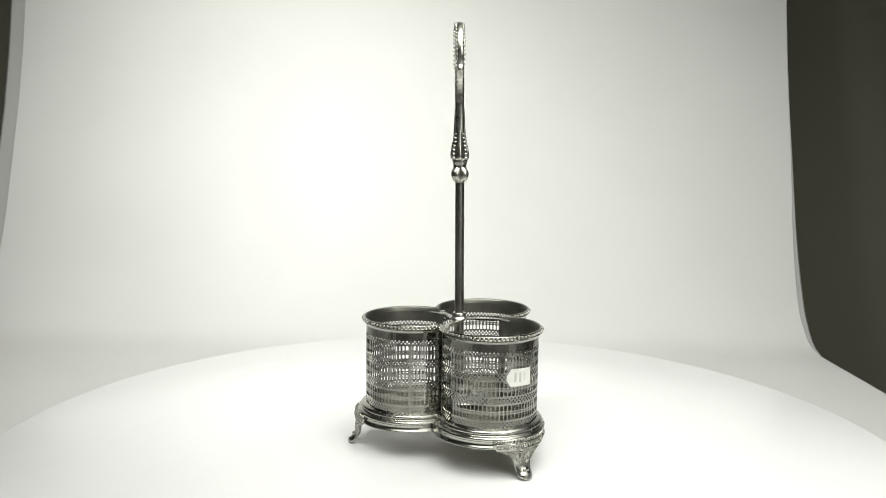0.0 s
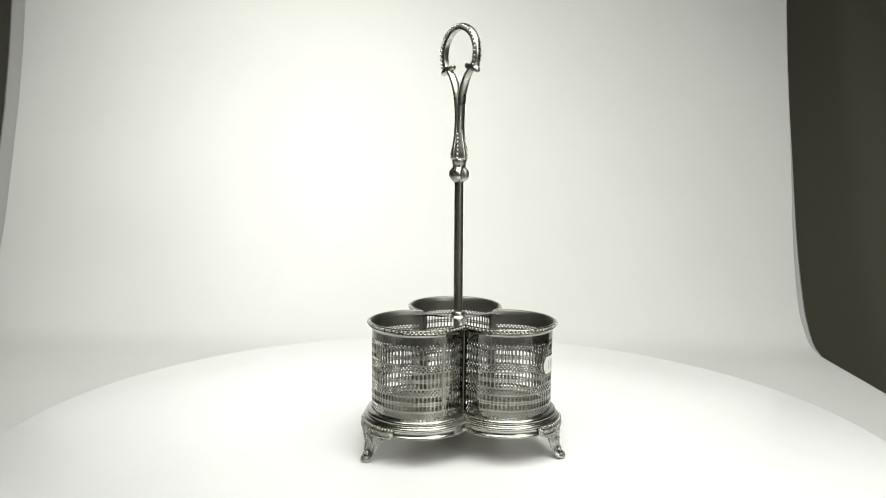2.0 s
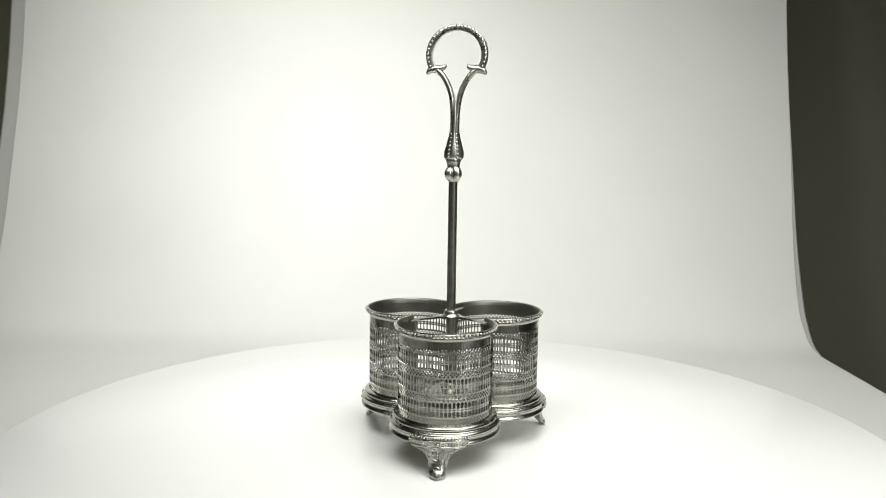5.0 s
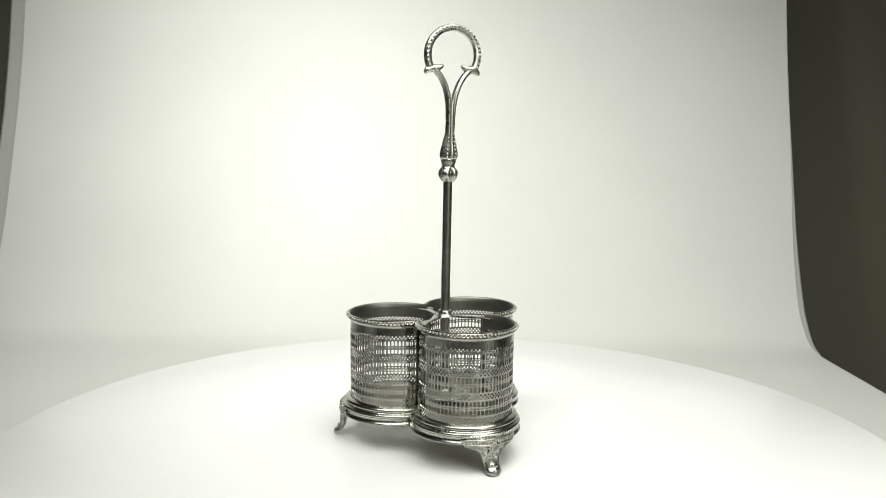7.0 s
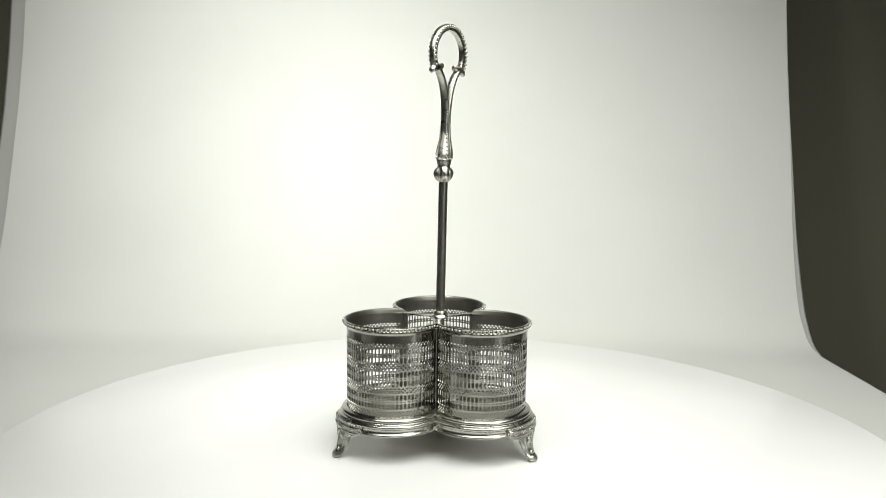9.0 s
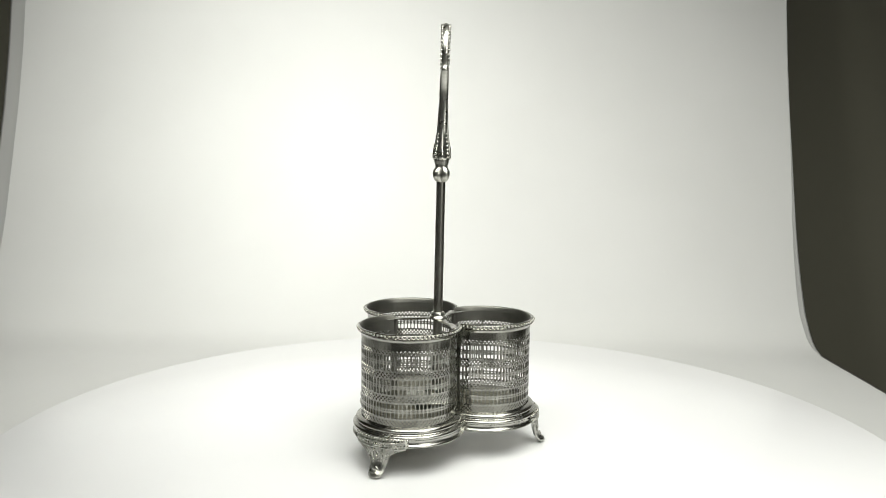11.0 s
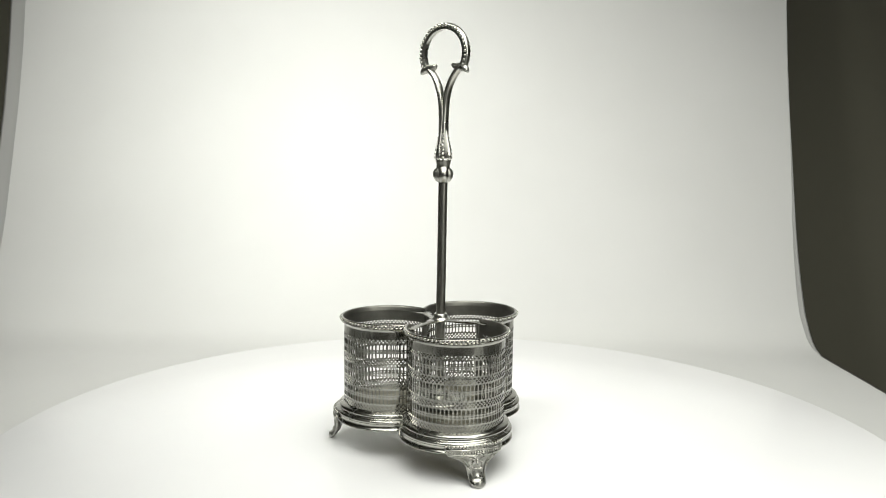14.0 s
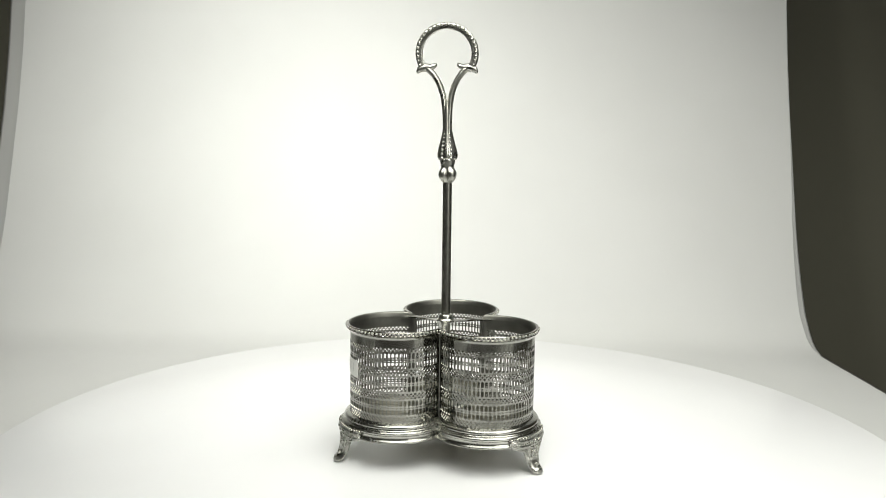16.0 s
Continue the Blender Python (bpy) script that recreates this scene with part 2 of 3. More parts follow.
def pierced_wall():
    """The wall of one cup: bands of slots, dots and a staggered lattice, cut through sheet metal."""
    step = radians(4.8)
    columns = 52
    verts, faces = [], []
    outer, inner = WALL_R, WALL_R - 0.0008

    def ring(points):
        start = len(verts)
        for r in (outer, inner):
            for a, z in points:
                verts.append((DC + r * math.cos(a), r * math.sin(a), z))
        return start

    def cell(a0, a1, z0, z1, hole):
        am, zm = (a0 + a1) / 2, (z0 + z1) / 2
        rim = [(a0, z0), (am, z0), (a1, z0), (a1, zm), (a1, z1), (am, z1), (a0, z1), (a0, zm)]
        s = ring(rim)
        if hole is None:
            faces.append([s + i for i in range(8)])
            faces.append([s + 8 + i for i in range(8)][::-1])
            return
        h = ring([(am + u * (a1 - a0) / 2, zm + v * (z1 - z0) / 2) for u, v in hole])
        for i in range(8):
            j = (i + 1) % 8
            faces.append((s + i, s + j, h + j, h + i))
            faces.append((s + 8 + j, s + 8 + i, h + 8 + i, h + 8 + j))
            faces.append((h + i, h + j, h + 8 + j, h + 8 + i))

    def rhombus(ac, zc, ha, hz, scale=0.70):
        corners = [(ac, zc - hz), (ac + ha, zc), (ac, zc + hz), (ac - ha, zc)]
        full = []
        for p, q in zip(corners, corners[1:] + corners[:1]):
            full += [p, ((p[0] + q[0]) / 2, (p[1] + q[1]) / 2)]
        s = ring(full)
        h = ring([(ac + (a - ac) * scale, zc + (z - zc) * scale) for a, z in full])
        for i in range(8):
            j = (i + 1) % 8
            faces.append((s + i, s + j, h + j, h + i))
            faces.append((s + 8 + j, s + 8 + i, h + 8 + i, h + 8 + j))
            faces.append((h + i, h + j, h + 8 + j, h + 8 + i))

    def tri(*points):
        n = len(points)
        s = ring(points)
        faces.append([s + i for i in range(n)])
        faces.append([s + n + i for i in range(n)][::-1])

    def lattice(z0, rows, h):
        """A net of crossing wires between z0 and z0 + (rows + 1) * h; the lowest row sits between the slots."""
        w = step
        for k in range(rows):
            zc = z0 + h * (k + 1)
            if k % 2 == 0:
                for i in range(1, columns):
                    rhombus(first + i * w, zc, w / 2, h)
                tri((first, zc - h), (first + w / 2, zc), (first, zc + h))
                tri((-first, zc - h), (-first, zc + h), (-first - w / 2, zc))
            else:
                for i in range(columns):
                    rhombus(first + (i + 0.5) * w, zc, w / 2, h)
        top = z0 + h * (rows + 1)
        for i in range(columns):
            b = first + i * w
            tri((b, z0), (b + w, z0), (b + w / 2, z0 + h))
            if rows % 2:
                tri((b, top), (b + w / 2, top - h), (b + w, top))
            elif i:
                tri((b - w / 2, top), (b, top - h), (b + w / 2, top))
        if rows % 2 == 0:
            tri((first, top), (first, top - h), (first + w / 2, top))
            tri((-first, top), (-first - w / 2, top), (-first, top - h))

    dot = [(-0.37, -0.41), (0, -0.58), (0.37, -0.41), (0.52, 0), (0.37, 0.41), (0, 0.58), (-0.37, 0.41), (-0.52, 0)]
    slot_up = [(-0.70, -0.88), (0, -0.93), (0.70, -0.88), (0.75, 0), (0.74, 0.60), (0, 0.97), (-0.74, 0.60), (-0.75, 0)]
    slot_down = [(-0.74, -0.60), (0, -0.97), (0.74, -0.60), (0.75, 0), (0.70, 0.88), (0, 0.93), (-0.70, 0.88), (-0.75, 0)]
    z = 0.1027
    first = -columns / 2 * step
    net = 0.0016
    for i in range(columns):
        cell(first + i * step, first + (i + 1) * step, z, 0.1110, None)
    # plain strips by the joints
    for k in range(4):
        for side in (-1, 1):
            a, b = side * (first - k * radians(1.5)), side * (first - (k + 1) * radians(1.5))
            cell(min(a, b), max(a, b), 0.0372, 0.1110, None)
    z -= 3 * net
    lattice(z, 2, net)
    for _ in range(3):
        for height, hole in ((0.0053, slot_up), (0.0025, dot), (0.0053, slot_down)):
            for i in range(columns):
                cell(first + i * step, first + (i + 1) * step, z - height, z, hole)
            z -= height
        z -= 4 * net
        lattice(z, 3, net)
    for i in range(columns):
        cell(first + i * step, first + (i + 1) * step, 0.0372, z, None)
    me = bpy.data.meshes.new("cup_wall")
    me.from_pydata(verts, [], faces)
    bm = bmesh.new()
    bm.from_mesh(me)
    bpy.data.meshes.remove(me)
    bmesh.ops.remove_doubles(bm, verts=bm.verts, dist=0.00002)
    # faces of the inner skin take the second, darker material
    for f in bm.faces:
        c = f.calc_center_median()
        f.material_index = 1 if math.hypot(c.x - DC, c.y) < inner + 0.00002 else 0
    return bm


def rim_mesh():
    bm = bmesh.new()
    profile = [(0.0394, 0.1070), (0.0401, 0.1086), (0.0405, 0.1098), (0.0411, 0.1106), (0.0420, 0.1111), (0.0428, 0.1114), (0.0432, 0.1119), (0.0427, 0.1124),
               (0.0424, 0.1135), (0.0427, 0.1146), (0.0421, 0.1152), (0.0412, 0.1152), (0.0406, 0.1146), (0.0402, 0.1135), (0.0396, 0.1110), (0.0393, 0.1080)]
    rows = []
    for r, z in profile:
        lim = reach(r)
        rows.append([bm.verts.new((DC + r * math.cos(a), r * math.sin(a), z)) for a in (-lim + 2 * lim * i / 60 for i in range(61))])
    grid_faces(bm, rows)
    bm.faces.new([row[0] for row in rows])
    bm.faces.new([row[-1] for row in rows][::-1])
    bmesh.ops.recalc_face_normals(bm, faces=bm.faces)
    # the inward side of the lip takes the darker lining material
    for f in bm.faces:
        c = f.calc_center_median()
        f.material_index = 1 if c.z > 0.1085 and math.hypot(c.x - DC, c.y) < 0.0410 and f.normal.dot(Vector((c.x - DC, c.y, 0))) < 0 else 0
    return bm


def rim_beads():
    bm = bmesh.new()
    r = 0.0430
    lim = reach(r) - 0.01
    n = 51
    for i in range(n):
        a = -lim + 2 * lim * (i + 0.5) / n
        bead(bm, (DC + r * math.cos(a), r * math.sin(a), 0.1136), (0.0011, 0.00155, 0.0012), Matrix.Rotation(a, 4, "Z"))
    return bm


def build_cups(stand):
    made = None
    for turn in lobe_pieces():
        if made is None:
            bm = pierced_wall()
            wall = part("cup", bm, SILVER, stand, "pierced silver-plated cup wall of slots and lattice", smooth=35)
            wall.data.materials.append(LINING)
            rim = part("rim", rim_mesh(), SILVER, wall, "flared rolled rim", smooth=55)
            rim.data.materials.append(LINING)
            beads = part("rim_beading", rim_beads(), CAST, wall, "row of small cast pearls round the rim", smooth=80)
            made = (wall, rim, beads)
            bm = bmesh.new()
            rows = []
            for a in (86.9, 87.6, 88.8, 89.5):
                a = radians(a)
                rows.append([bm.verts.new((DC + q * math.cos(a), q * math.sin(a), z)) for q, z in ((0.0396, 0.0400), (0.0396, 0.1035), (0.0402, 0.1035), (0.0402, 0.0400))])
            grid_faces(bm, rows, True)
            bm.faces.new(rows[0][::-1])
            bm.faces.new(rows[-1])
            bmesh.ops.recalc_face_normals(bm, faces=bm.faces)
            part("seam", bm, SILVER, wall, "thin soldered upright seam")
            tagged(wall, group="cups of the stand")
            continue
        wall = hang("cup", made[0].data, stand, made[0]["label"], turn)
        tagged(wall, group="cups of the stand")
        hang("rim", made[1].data, wall, made[1]["label"])
        hang("rim_beading", made[2].data, wall, made[2]["label"])


# section of a foot down its middle: from the cup's axis, height, half width, half thickness
FOOT = [(0.0452, 0.0322, 0.0232, 0.0008), (0.0468, 0.0314, 0.0256, 0.0008), (0.0476, 0.0298, 0.0260, 0.0008), (0.0478, 0.0280, 0.0258, 0.0008), (0.0476, 0.0262, 0.0250, 0.0008),
        (0.0472, 0.0248, 0.0238, 0.0008), (0.0468, 0.0236, 0.0214, 0.0009), (0.0464, 0.0222, 0.0166, 0.0012), (0.0461, 0.0205, 0.0132, 0.0017), (0.0459, 0.0180, 0.0104, 0.0021), (0.0460, 0.0152, 0.0088, 0.0023), (0.0464, 0.0124, 0.0080, 0.0023),
        (0.0472, 0.0098, 0.0075, 0.0022), (0.0484, 0.0074, 0.0072, 0.0021), (0.0498, 0.0052, 0.0070, 0.0020), (0.0513, 0.0036, 0.0067, 0.0021), (0.0528, 0.0027, 0.0061, 0.0021), (0.0542, 0.0024, 0.0051, 0.0020), (0.0554, 0.0027, 0.0038, 0.0019), (0.0561, 0.0028, 0.0020, 0.0011)]


def foot_at(v, u, lift=0.0):
    """A place on a foot: v counts sections down, u goes from edge to edge, lift is outwards."""
    k = min(int(v), len(FOOT) - 2)
    f = v - k
    r, z, w, t = [a + (b - a) * f for a, b in zip(FOOT[k], FOOT[k + 1])]
    a, b = FOOT[max(k - 1, 0)], FOOT[min(k + 2, len(FOOT) - 1)]
    dr, dz = b[0] - a[0], b[1] - a[1]
    ln = math.hypot(dr, dz)
    nr, nz = -dz / ln, dr / ln
    crown = 0.0006 * (1 - u * u)
    r, z = r + nr * (t * lift + crown), max(0.0, z + nz * (t * lift + crown))
    r -= 0.0014 * u ** 4 * max(0.0, 1 - v / 7)
    ang = u * w / 0.0475
    flat = 1.0 if v < 6 else max(0.0, 1 - (v - 6) / 5)
    x = r * math.cos(ang) * flat + (r - 0.0006 * u * u) * (1 - flat)
    y = r * math.sin(ang) * flat + u * w * (1 - flat)
    return Vector((DC + x, y, z))


def foot_mesh():
    bm = bmesh.new()
    us = [-1, -0.96, -0.86, -0.7, -0.5, -0.25, 0, 0.25, 0.5, 0.7, 0.86, 0.96, 1]
    loops = []
    steps = 44
    for i in range(steps + 1):
        v = (len(FOOT) - 1) * i / steps
        soft = min(max((v - 7) / 4, 0.0), 1.0)
        full = [(1.0 if abs(u) < 0.99 else 0.3) * (1 - soft) + soft * 1.25 * math.sqrt(max(0.02, 1 - u * u)) for u in us]
        front = [bm.verts.new(foot_at(v, u, k)) for u, k in zip(us, full)]
        back = [bm.verts.new(foot_at(v, u, -k)) for u, k in zip(us[::-1], full[::-1])]
        loops.append(front + back)
    grid_faces(bm, loops, True)
    bm.faces.new(loops[0][::-1])
    bm.faces.new(loops[-1])
    bmesh.ops.recalc_face_normals(bm, faces=bm.faces)
    return bm


def foot_relief():
    bm = bmesh.new()
    for row, n, s in ((1.4, 19, 0.0014), (3.5, 23, 0.0010)):
        for i in range(n):
            bead(bm, foot_at(row, -0.96 + 1.92 * i / (n - 1), 1.4), (s, s, s))
    # pearls down the hollow edges of the knee
    for side in (-1, 1):
        for i in range(10):
            s = 0.0011 - 0.00004 * i
            bead(bm, foot_at(5.9 + 0.46 * i, side * 0.90, 1.0), (s, s, s))
    # plain moulded bars between and below the pearl rows
    for row, half, end in ((2.45, 0.0007, 0.95), (4.9, 0.0012, 0.97)):
        sweep(bm, [(foot_at(row, -end + 2 * end * i / 18, 1.0), Vector((half, 0, 0)), Vector((0, 0, half))) for i in range(19)], 8, 1.0)
    # the lyre on the knee: two uprights bowed outwards, a foot bar and a row of pearls for strings
    for side in (-1, 1):
        pts = [(6.3, 0.27), (6.7, 0.17), (7.2, 0.16), (7.9, 0.26), (8.7, 0.36), (9.5, 0.44), (10.1, 0.47), (10.45, 0.34), (10.5, 0.15)]
        sweep(bm, [(foot_at(v, side * u, 1.1), Vector((0.0010, 0, 0)), Vector((0, 0.0008, 0.0005))) for v, u in pts], 8, 1.0)
        bead(bm, foot_at(6.3, side * 0.29, 1.1), (0.0011, 0.0012, 0.0012))
        bead(bm, foot_at(10.6, side * 0.42, 1.0), (0.0011, 0.0012, 0.0012))
        # acanthus rib that follows the knee's outline inside the pearls
        pts = [(5.6, 0.74), (6.4, 0.66), (7.2, 0.62), (8.2, 0.66), (9.4, 0.70), (10.6, 0.72), (12.0, 0.70), (13.2, 0.62)]
        sweep(bm, [(foot_at(v, side * u, 1.0), Vector((0.0006, 0, 0)), Vector((0, 0.0005, 0.0003))) for v, u in pts], 6, 1.0)
    for i in range(8):
        bead(bm, foot_at(5.8 + 0.6 * i, 0, 1.1), (0.0008, 0.0009, 0.0009))
    # a rosette on the upper rows and the oval boss on the toe
    bead(bm, foot_at(3.5, 0, 1.4), (0.0013, 0.0016, 0.0016), level=2)
    for k in range(6):
        a = radians(60 * k + 30)
        p = foot_at(3.5, 0, 1.2)
        bead(bm, p + Vector((0, 0.0024 * math.cos(a), 0.0024 * math.sin(a))), (0.0009, 0.0011, 0.0011))
    bead(bm, foot_at(13.9, 0, 0.85), (0.0011, 0.0034, 0.0034), level=2)
    return bm


def build_feet(stand):
    foot = relief = None
    for turn in lobe_pieces():
        if foot is None:
            foot = part("foot", foot_mesh(), CAST, stand, "cast cabriole foot with fan-shaped knee and out-turned toe", smooth=50)
            relief = part("beading", foot_relief(), CAST, foot, "cast pearl rows and scroll ornament", smooth=60)
            tagged(foot, group="feet of the stand")
        else:
            ob = hang("foot", foot.data, stand, foot["label"], turn)
            tagged(ob, group="feet of the stand")
            hang("beading", relief.data, ob, relief["label"])


def build_joints(stand):
    """The soldered uprights in the notches between the cups."""
    for k in range(3):
        bm = bmesh.new()
        a = radians(60 + 120 * k)
        x, y = 0.0346 * math.cos(a), 0.0346 * math.sin(a)
        lathe(bm, [(0.0017, 0.0385), (0.0016, 0.06), (0.0015, 0.09), (0.0017, 0.1125)], 10, centre=lambda z: (x, y))
        part("joint", bm, LINING, stand, "dark soldered joint between two cups")


def build_hub(stand):
    """The three-armed plate over the joints of the cups, with the rod's collar."""
    def half(s):
        return 0.03767 - math.sqrt(max(0.0, 0.0346 ** 2 - (s - 0.02175) ** 2))
    bm = bmesh.new()
    hx, hy = HUB[0] * 0.6, HUB[1]
    top_c, low_c = bm.verts.new((hx, hy, 0.1142)), bm.verts.new((hx, hy, 0.1115))
    for k in range(3):
        turn = Matrix.Rotation(radians(60 + 120 * k), 4, "Z")
        rows = []
        n = 26
        for i in range(n + 1):
            s = 0.0055 + (0.0425 - 0.0055) * i / n
            w = min(half(s), s * math.tan(radians(60)) * 0.98) * (1.0 if s < 0.0405 else math.sqrt(max(0.02, 1 - ((s - 0.0405) / 0.0022) ** 2)))
            h = 0.1122 + 0.0016 * max(0.0, 1 - s / 0.018)
            ring = [(s, -w, h - 0.0006), (s, -w * 0.7, h), (s, 0, h + 0.0003), (s, w * 0.7, h), (s, w, h - 0.0006), (s, w * 0.7, h - 0.0014), (s, -w * 0.7, h - 0.0014)]
            rows.append([bm.verts.new(turn @ Vector(p)) for p in ring])
        grid_faces(bm, rows, True)
        bm.faces.new(rows[-1])
        for j in range(4):
            bm.faces.new((rows[0][j], rows[0][j + 1], top_c))
        for j in (4, 5, 6):
            bm.faces.new((rows[0][j], rows[0][(j + 1) % 7], low_c))
    bmesh.ops.recalc_face_normals(bm, faces=bm.faces)
    part("top_plate", bm, SILVER, stand, "flat three-armed plate joining the cup rims", smooth=60)
    bm = bmesh.new()
    lathe(bm, [(0.0080, 0.1128), (0.0072, 0.1143), (0.0062, 0.1150), (0.0060, 0.1172), (0.0054, 0.1181), (0.0036, 0.1183)], 28, centre=axis)
    part("collar", bm, POLISH, stand, "small bright collar at the rod's foot")


def build_rod(stand):
    bm = bmesh.new()
    lathe(bm, [(0.0040, 0.048), (0.0040, 0.09), (0.0040, 0.115), (0.00395, 0.15), (0.0039, 0.19), (0.0039, 0.2345)], 28, centre=axis)
    part("rod", bm, DARK, stand, "dark tarnished plain round rod", smooth=60)


RING_TURN = radians(-90.9)
D_DIR = Vector((math.cos(RING_TURN), math.sin(RING_TURN), 0))
N_DIR = Vector((-math.sin(RING_TURN), math.cos(RING_TURN), 0))


def on_handle(d, n, z):
    x, y = axis(z)
    return Vector((x, y, z)) + d * D_DIR + n * N_DIR


def build_handle(stand):
    bm = bmesh.new()
    prof = [(0.0042, 0.2316, 0), (0.0052, 0.2322, 0.6), (0.0066, 0.2338, 1), (0.0077, 0.2362, 1), (0.0081, 0.2386, 1), (0.0078, 0.2408, 1), (0.0069, 0.2426, 0.8), (0.0060, 0.2438, 0.3),
            (0.0056, 0.2446, 0), (0.0056, 0.2456, 0), (0.0059, 0.2470, 0), (0.0064, 0.2488, 0), (0.0067, 0.2502, 0), (0.0065, 0.2514, 0), (0.0040, 0.2526, 0)]
    lathe(bm, prof, 72, lobes=2, depth=0.38, centre=axis)
    part("knob", bm, POLISH, stand, "small lobed knob below the handle", smooth=70)

    # the leaf-shaped swelling: ridges to four sides and pearls in the hollows between; z, half widths
    leaf = [(0.2492, 0.0042, 0.0038), (0.2498, 0.0060, 0.0052), (0.2508, 0.0076, 0.0065), (0.2526, 0.0086, 0.0072), (0.2548, 0.0088, 0.0073), (0.2580, 0.0084, 0.0069), (0.2635, 0.0069, 0.0059), (0.2700, 0.0052, 0.0047), (0.2745, 0.0043, 0.0042), (0.2800, 0.0034, 0.0037), (0.2850, 0.0026, 0.0030)]
    bm = bmesh.new()
    sweep(bm, [(on_handle(0, 0, z), d * D_DIR, n * N_DIR) for z, d, n in leaf], 24, 1.5)
    bmesh.ops.recalc_face_normals(bm, faces=bm.faces)
    swell = part("leaf", bm, POLISH, stand, "four-ridged leaf-shaped swelling of the handle", smooth=60)
    bm = bmesh.new()
    for i in range(9):
        z = 0.2524 + 0.0268 * i / 8
        k = next(j for j in range(len(leaf) - 1) if leaf[j + 1][0] >= z)
        f = (z - leaf[k][0]) / (leaf[k + 1][0] - leaf[k][0])
        d, n = [leaf[k][m] + f * (leaf[k + 1][m] - leaf[k][m]) for m in (1, 2)]
        s = 0.0016 - 0.0008 * i / 8
        for side in (-1, 1):
            for face in (-1, 1):
                bead(bm, on_handle(side * d * 0.46, face * n * 0.72, z), (s, s, s))
    part("leaf_beading", bm, POLISH, swell, "graded cast pearls on the leaf", smooth=80)

    # a rounded tongue down the middle of both faces: z, distance from the axis, half width
    tongue = [(0.2506, 0.0056, 0.0006), (0.2511, 0.0062, 0.0016), (0.2525, 0.0068, 0.0021), (0.2550, 0.0070, 0.0021), (0.2600, 0.0063, 0.0018), (0.2660, 0.0050, 0.0015), (0.2720, 0.0041, 0.0014),
              (0.2800, 0.0035, 0.0017), (0.2860, 0.0033, 0.0019), (0.2920, 0.0031, 0.0018), (0.2970, 0.0027, 0.0012), (0.3010, 0.0020, 0.0004)]
    for face in (-1, 1):
        bm = bmesh.new()
        sweep(bm, [(on_handle(0, face * n, z), w * D_DIR, 0.0012 * N_DIR) for z, n, w in tongue], 12, 0.9)
        bmesh.ops.recalc_face_normals(bm, faces=bm.faces)
        part("tongue", bm, POLISH, swell, "smooth bright tongue between the pearl rows", smooth=60)

    # two strands that rise from the leaf, part and carry the ring: d, z, half width, half depth
    strand = [(0.0016, 0.2660, 0.0018, 0.0034), (0.0017, 0.2743, 0.0022, 0.0037), (0.0018, 0.2810, 0.0022, 0.0037), (0.0019, 0.2870, 0.0022, 0.0036), (0.0021, 0.2925, 0.0023, 0.0036),
              (0.0025, 0.2981, 0.0024, 0.0037), (0.0037, 0.3055, 0.0025, 0.0038), (0.0060, 0.3124, 0.0025, 0.0038), (0.0086, 0.3175, 0.0025, 0.0037), (0.0116, 0.3219, 0.0025, 0.0035), (0.0152, 0.3255, 0.0026, 0.0033), (0.0174, 0.3275, 0.0024, 0.0030)]
    stem = None
    for side in (-1, 1):
        bm = bmesh.new()
        stations = []
        for i, (d, z, w, h) in enumerate(strand):
            a, b = strand[max(i - 1, 0)], strand[min(i + 1, len(strand) - 1)]
            dd, dz = b[0] - a[0], b[1] - a[1]
            ln = math.hypot(dd, dz)
            across = (dz / ln) * side * D_DIR + Vector((0, 0, -dd / ln))
            stations.append((on_handle(side * d, 0, z), w * across, h * N_DIR))
        sweep(bm, stations, 16, 0.95)
        bmesh.ops.recalc_face_normals(bm, faces=bm.faces)
        stem = part("stem", bm, POLISH, stand, "one of two cast strands that part below the ring", smooth=60)
        # the little scroll on which the ring stands
        bm = bmesh.new()
        scroll = [(0.0251, 0.3226, 0.0006), (0.0248, 0.3236, 0.0017), (0.0236, 0.3255, 0.0026), (0.0213, 0.3268, 0.0034), (0.0186, 0.3274, 0.0037), (0.0158, 0.3275, 0.0034), (0.0132, 0.3278, 0.0027), (0.0112, 0.3287, 0.0022), (0.0098, 0.3300, 0.0018), (0.0091, 0.3311, 0.0005)]
        stations = []
        for i, (d, z, w) in enumerate(scroll):
            a, b = scroll[max(i - 1, 0)], scroll[min(i + 1, len(scroll) - 1)]
            dd, dz = b[0] - a[0], b[1] - a[1]
            ln = math.hypot(dd, dz)
            across = (dz / ln) * side * D_DIR + Vector((0, 0, -dd / ln))
            stations.append((on_handle(side * d, 0, z), w * across, (0.0031 if 1 < i < 8 else 0.0023 if 0 < i < 9 else 0.0008) * N_DIR))
        sweep(bm, stations, 16, 1.0)
        bmesh.ops.recalc_face_normals(bm, faces=bm.faces)
        part("scroll", bm, POLISH, stem, "upturned scroll where the ring begins", smooth=60)

    # the ring: an open band with pearls on both faces
    zc, mid = 0.3392, 0.0236
    lo, hi = radians(-36), radians(216)
    bm = bmesh.new()
    rows = []
    section = [(0.0029, 0.0014), (0.0024, 0.0023), (0.0015, 0.0028), (-0.0014, 0.0028), (-0.0027, 0.0023), (-0.0030, 0.0)]
    section = section + [(r, -h) for r, h in section[-2::-1]] + [(0.0031, 0.0)]
    for i in range(73):
        a = lo + (hi - lo) * i / 72
        rows.append([bm.verts.new(on_handle((mid + r) * math.cos(a), h, zc + (mid + r) * 0.96 * math.sin(a))) for r, h in section])
    grid_faces(bm, rows, True)
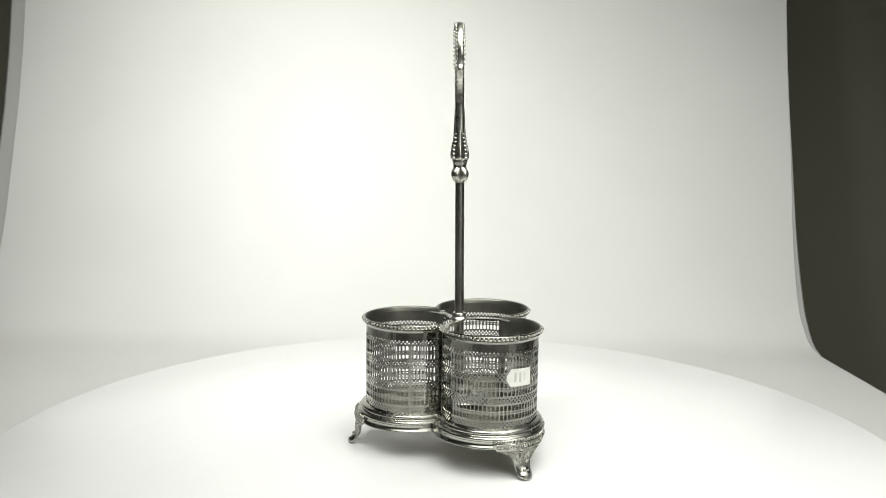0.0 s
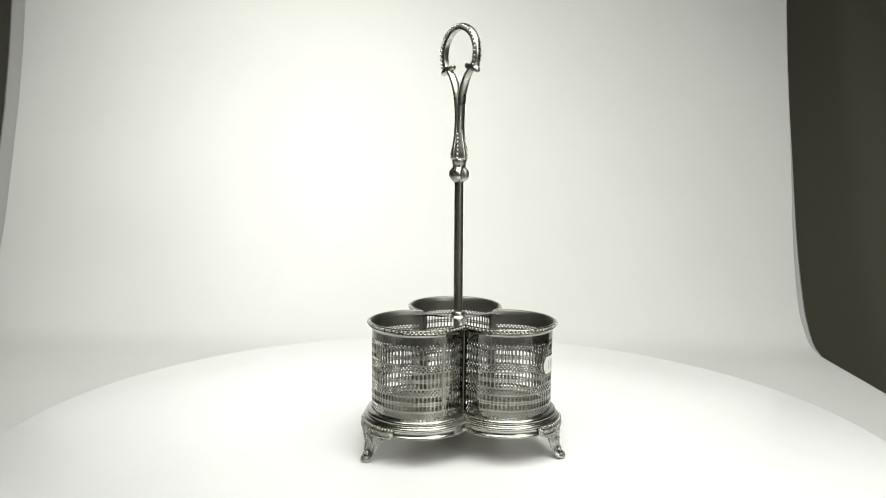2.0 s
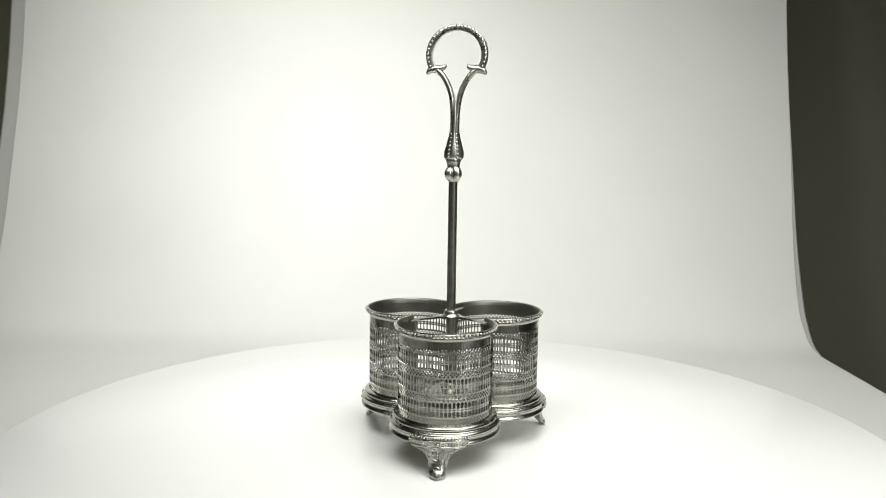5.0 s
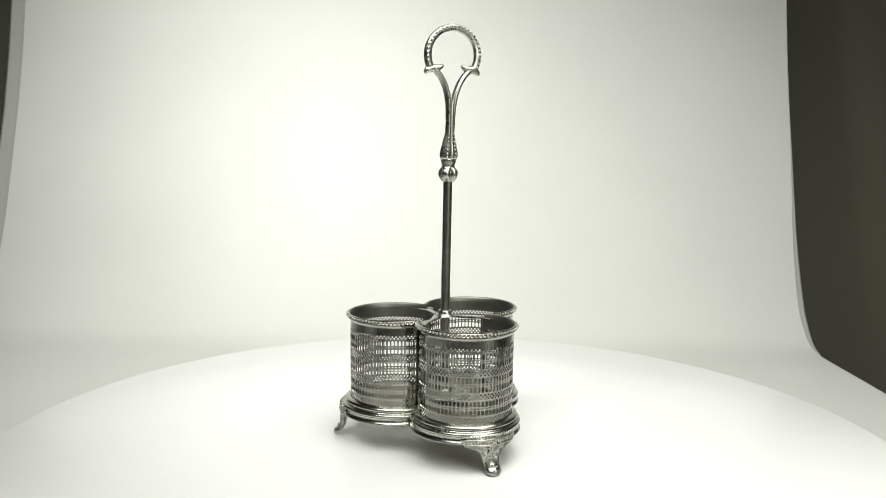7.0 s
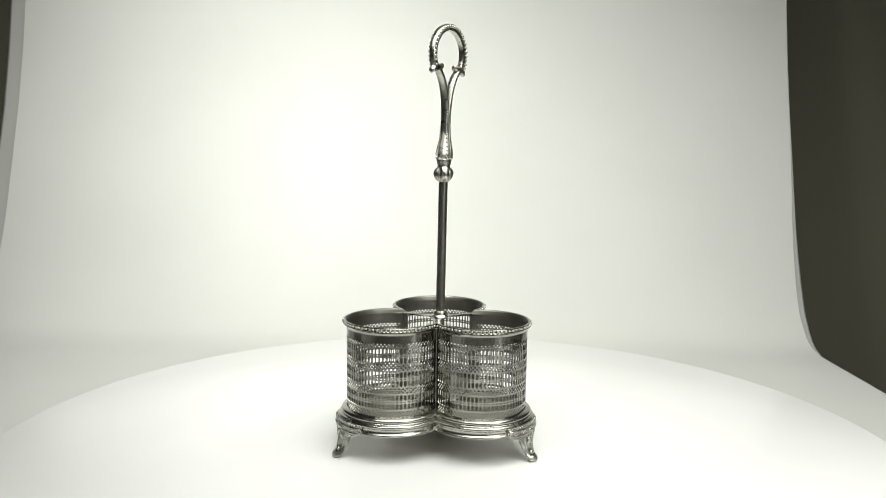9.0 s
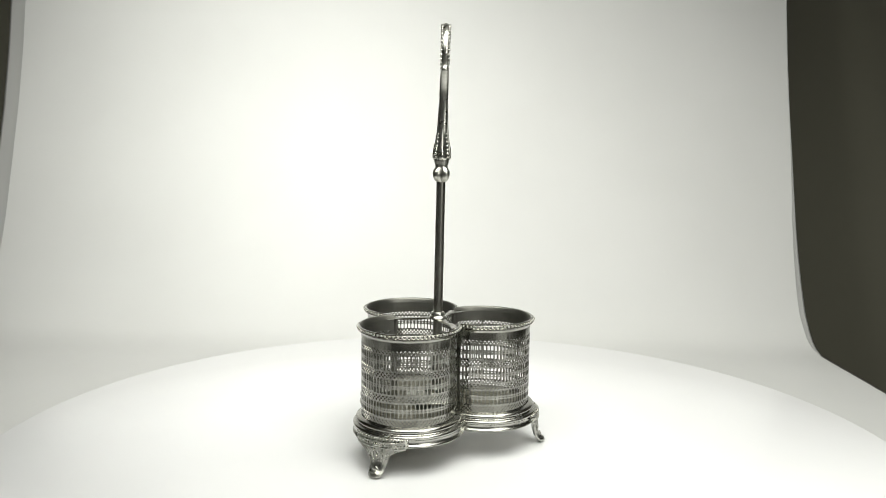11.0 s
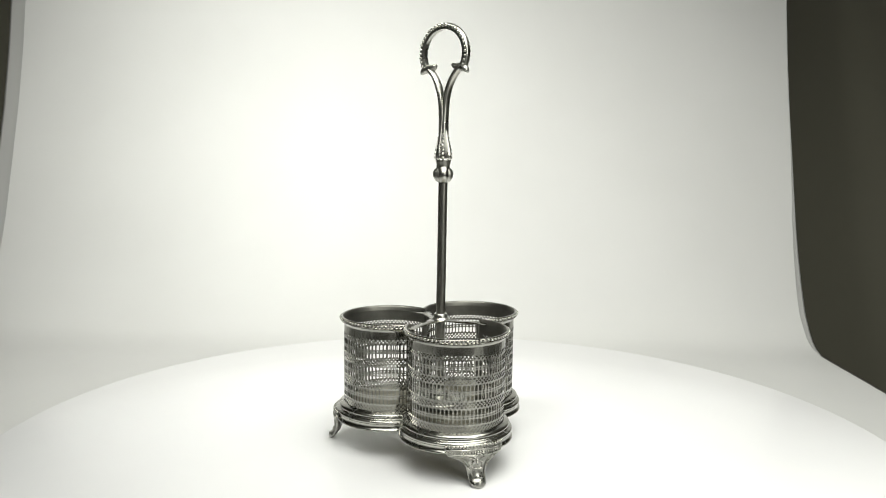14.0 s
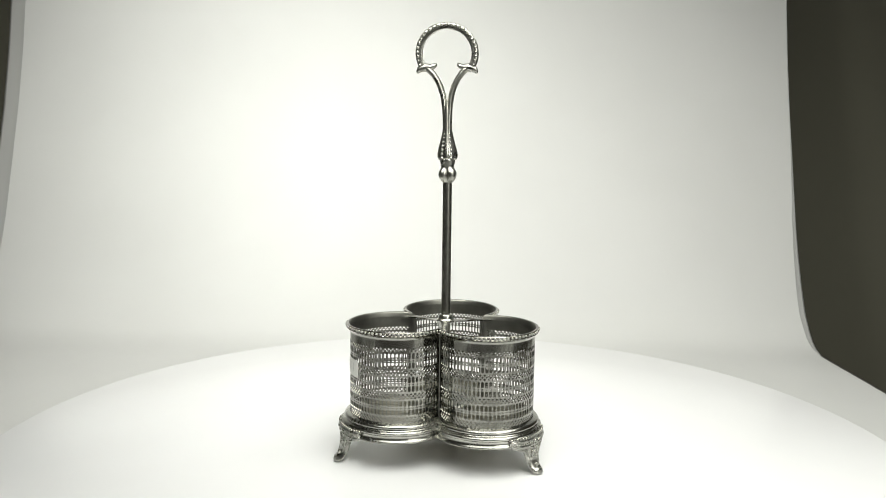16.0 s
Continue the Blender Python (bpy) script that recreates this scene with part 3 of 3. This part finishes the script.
    bm.faces.new(rows[0][::-1])
    bm.faces.new(rows[-1])
    bmesh.ops.recalc_face_normals(bm, faces=bm.faces)
    ring = part("ring", bm, POLISH, stand, "open carrying ring at the top of the handle", smooth=50)
    bm = bmesh.new()
    n = 27
    for face in (-1, 1):
        for i in range(n):
            a = lo + 0.20 + (hi - lo - 0.40) * i / (n - 1)
            s = 0.00175 - 0.0004 * abs(2 * i / (n - 1) - 1)
            bead(bm, on_handle((mid + 0.0009) * math.cos(a), face * 0.0029, zc + (mid + 0.0009) * 0.96 * math.sin(a)), (s, s, s))
    part("ring_beading", bm, POLISH, ring, "cast pearls along both faces of the ring", smooth=80)


def build_sticker(stand):
    """A small white price label, cut with a notched edge, on one cup's wall."""
    def wrap(a, z, r=0.04025):
        a = radians(a)
        return Vector((DC + r * math.cos(a), r * math.sin(a), z))
    outline_lo = lambda a: 0.0734 + (0.0012 if a < -13 else 0.0) - 0.00003 * a
    outline_hi = lambda a: 0.0878 - (0.0022 if a < -13 else 0.0) - 0.00003 * a
    bm = bmesh.new()
    rows = []
    for i in range(21):
        a = -16.5 + 34.0 * i / 20
        lo, hi = outline_lo(a), outline_hi(a)
        if i == 0:
            lo, hi = 0.0790, 0.0828
        if i == 1:
            lo, hi = 0.0772, 0.0842
        col = [wrap(a, lo + (hi - lo) * j / 6, r) for r in (0.04025, 0.0404) for j in (range(7) if r == 0.04025 else range(6, -1, -1))]
        rows.append([bm.verts.new(p) for p in col])
    grid_faces(bm, rows, True)
    bm.faces.new(rows[0][::-1])
    bm.faces.new(rows[-1])
    bmesh.ops.recalc_face_normals(bm, faces=bm.faces)
    turn = lobe_pieces()[1]
    bmesh.ops.transform(bm, matrix=turn, verts=bm.verts)
    tag = part("price_label", bm, PAPER, stand, "small white paper price label with faded grey print")
    for a, w, lo, hi in ((-5.5, 2.6, 0.0772, 0.0850), (1.0, 2.6, 0.0768, 0.0846), (7.0, 1.1, 0.0772, 0.0846)):
        bm = bmesh.new()
        rows = []
        for i in range(4):
            x = a + w * (i / 3 - 0.5)
            rows.append([bm.verts.new(turn @ wrap(x, z, r)) for z, r in ((lo, 0.04042), (hi, 0.04042), (hi, 0.04047), (lo, 0.04047))])
        grid_faces(bm, rows, True)
        bm.faces.new(rows[0][::-1])
        bm.faces.new(rows[-1])
        bmesh.ops.recalc_face_normals(bm, faces=bm.faces)
        part("print_bar", bm, INK, tag)


def build_stand():
    stand = new("bottle_stand")
    tagged(stand, "tarnished silver-plated three-cup bottle stand with pierced walls and ring handle", "bottle stand")
    build_base(stand)
    build_feet(stand)
    build_hub(stand)
    build_joints(stand)
    build_rod(stand)
    build_handle(stand)
    build_sticker(stand)
    build_cups(stand)
    return stand


STAND = build_stand()


def motions():
    """The turntable goes round evenly, and the stand rides on it a little off its centre."""
    disc_rows, stand_rows = [], []
    for i in range(33):
        t = 0.5 * i
        turn = 16.2747 * t + 0.00272 * (t - 8) ** 2
        a = radians(turn)
        x, y = 0.0117, -0.0007
        disc_rows.append((t, pose(0, 0, 0, 0, 0, turn)))
        stand_rows.append((t, pose(x * math.cos(a) - y * math.sin(a), x * math.sin(a) + y * math.cos(a), 0.0, 0, 0, turn + 182.675)))
    walk(TURNTABLE, disc_rows)
    walk(STAND, stand_rows)


motions()
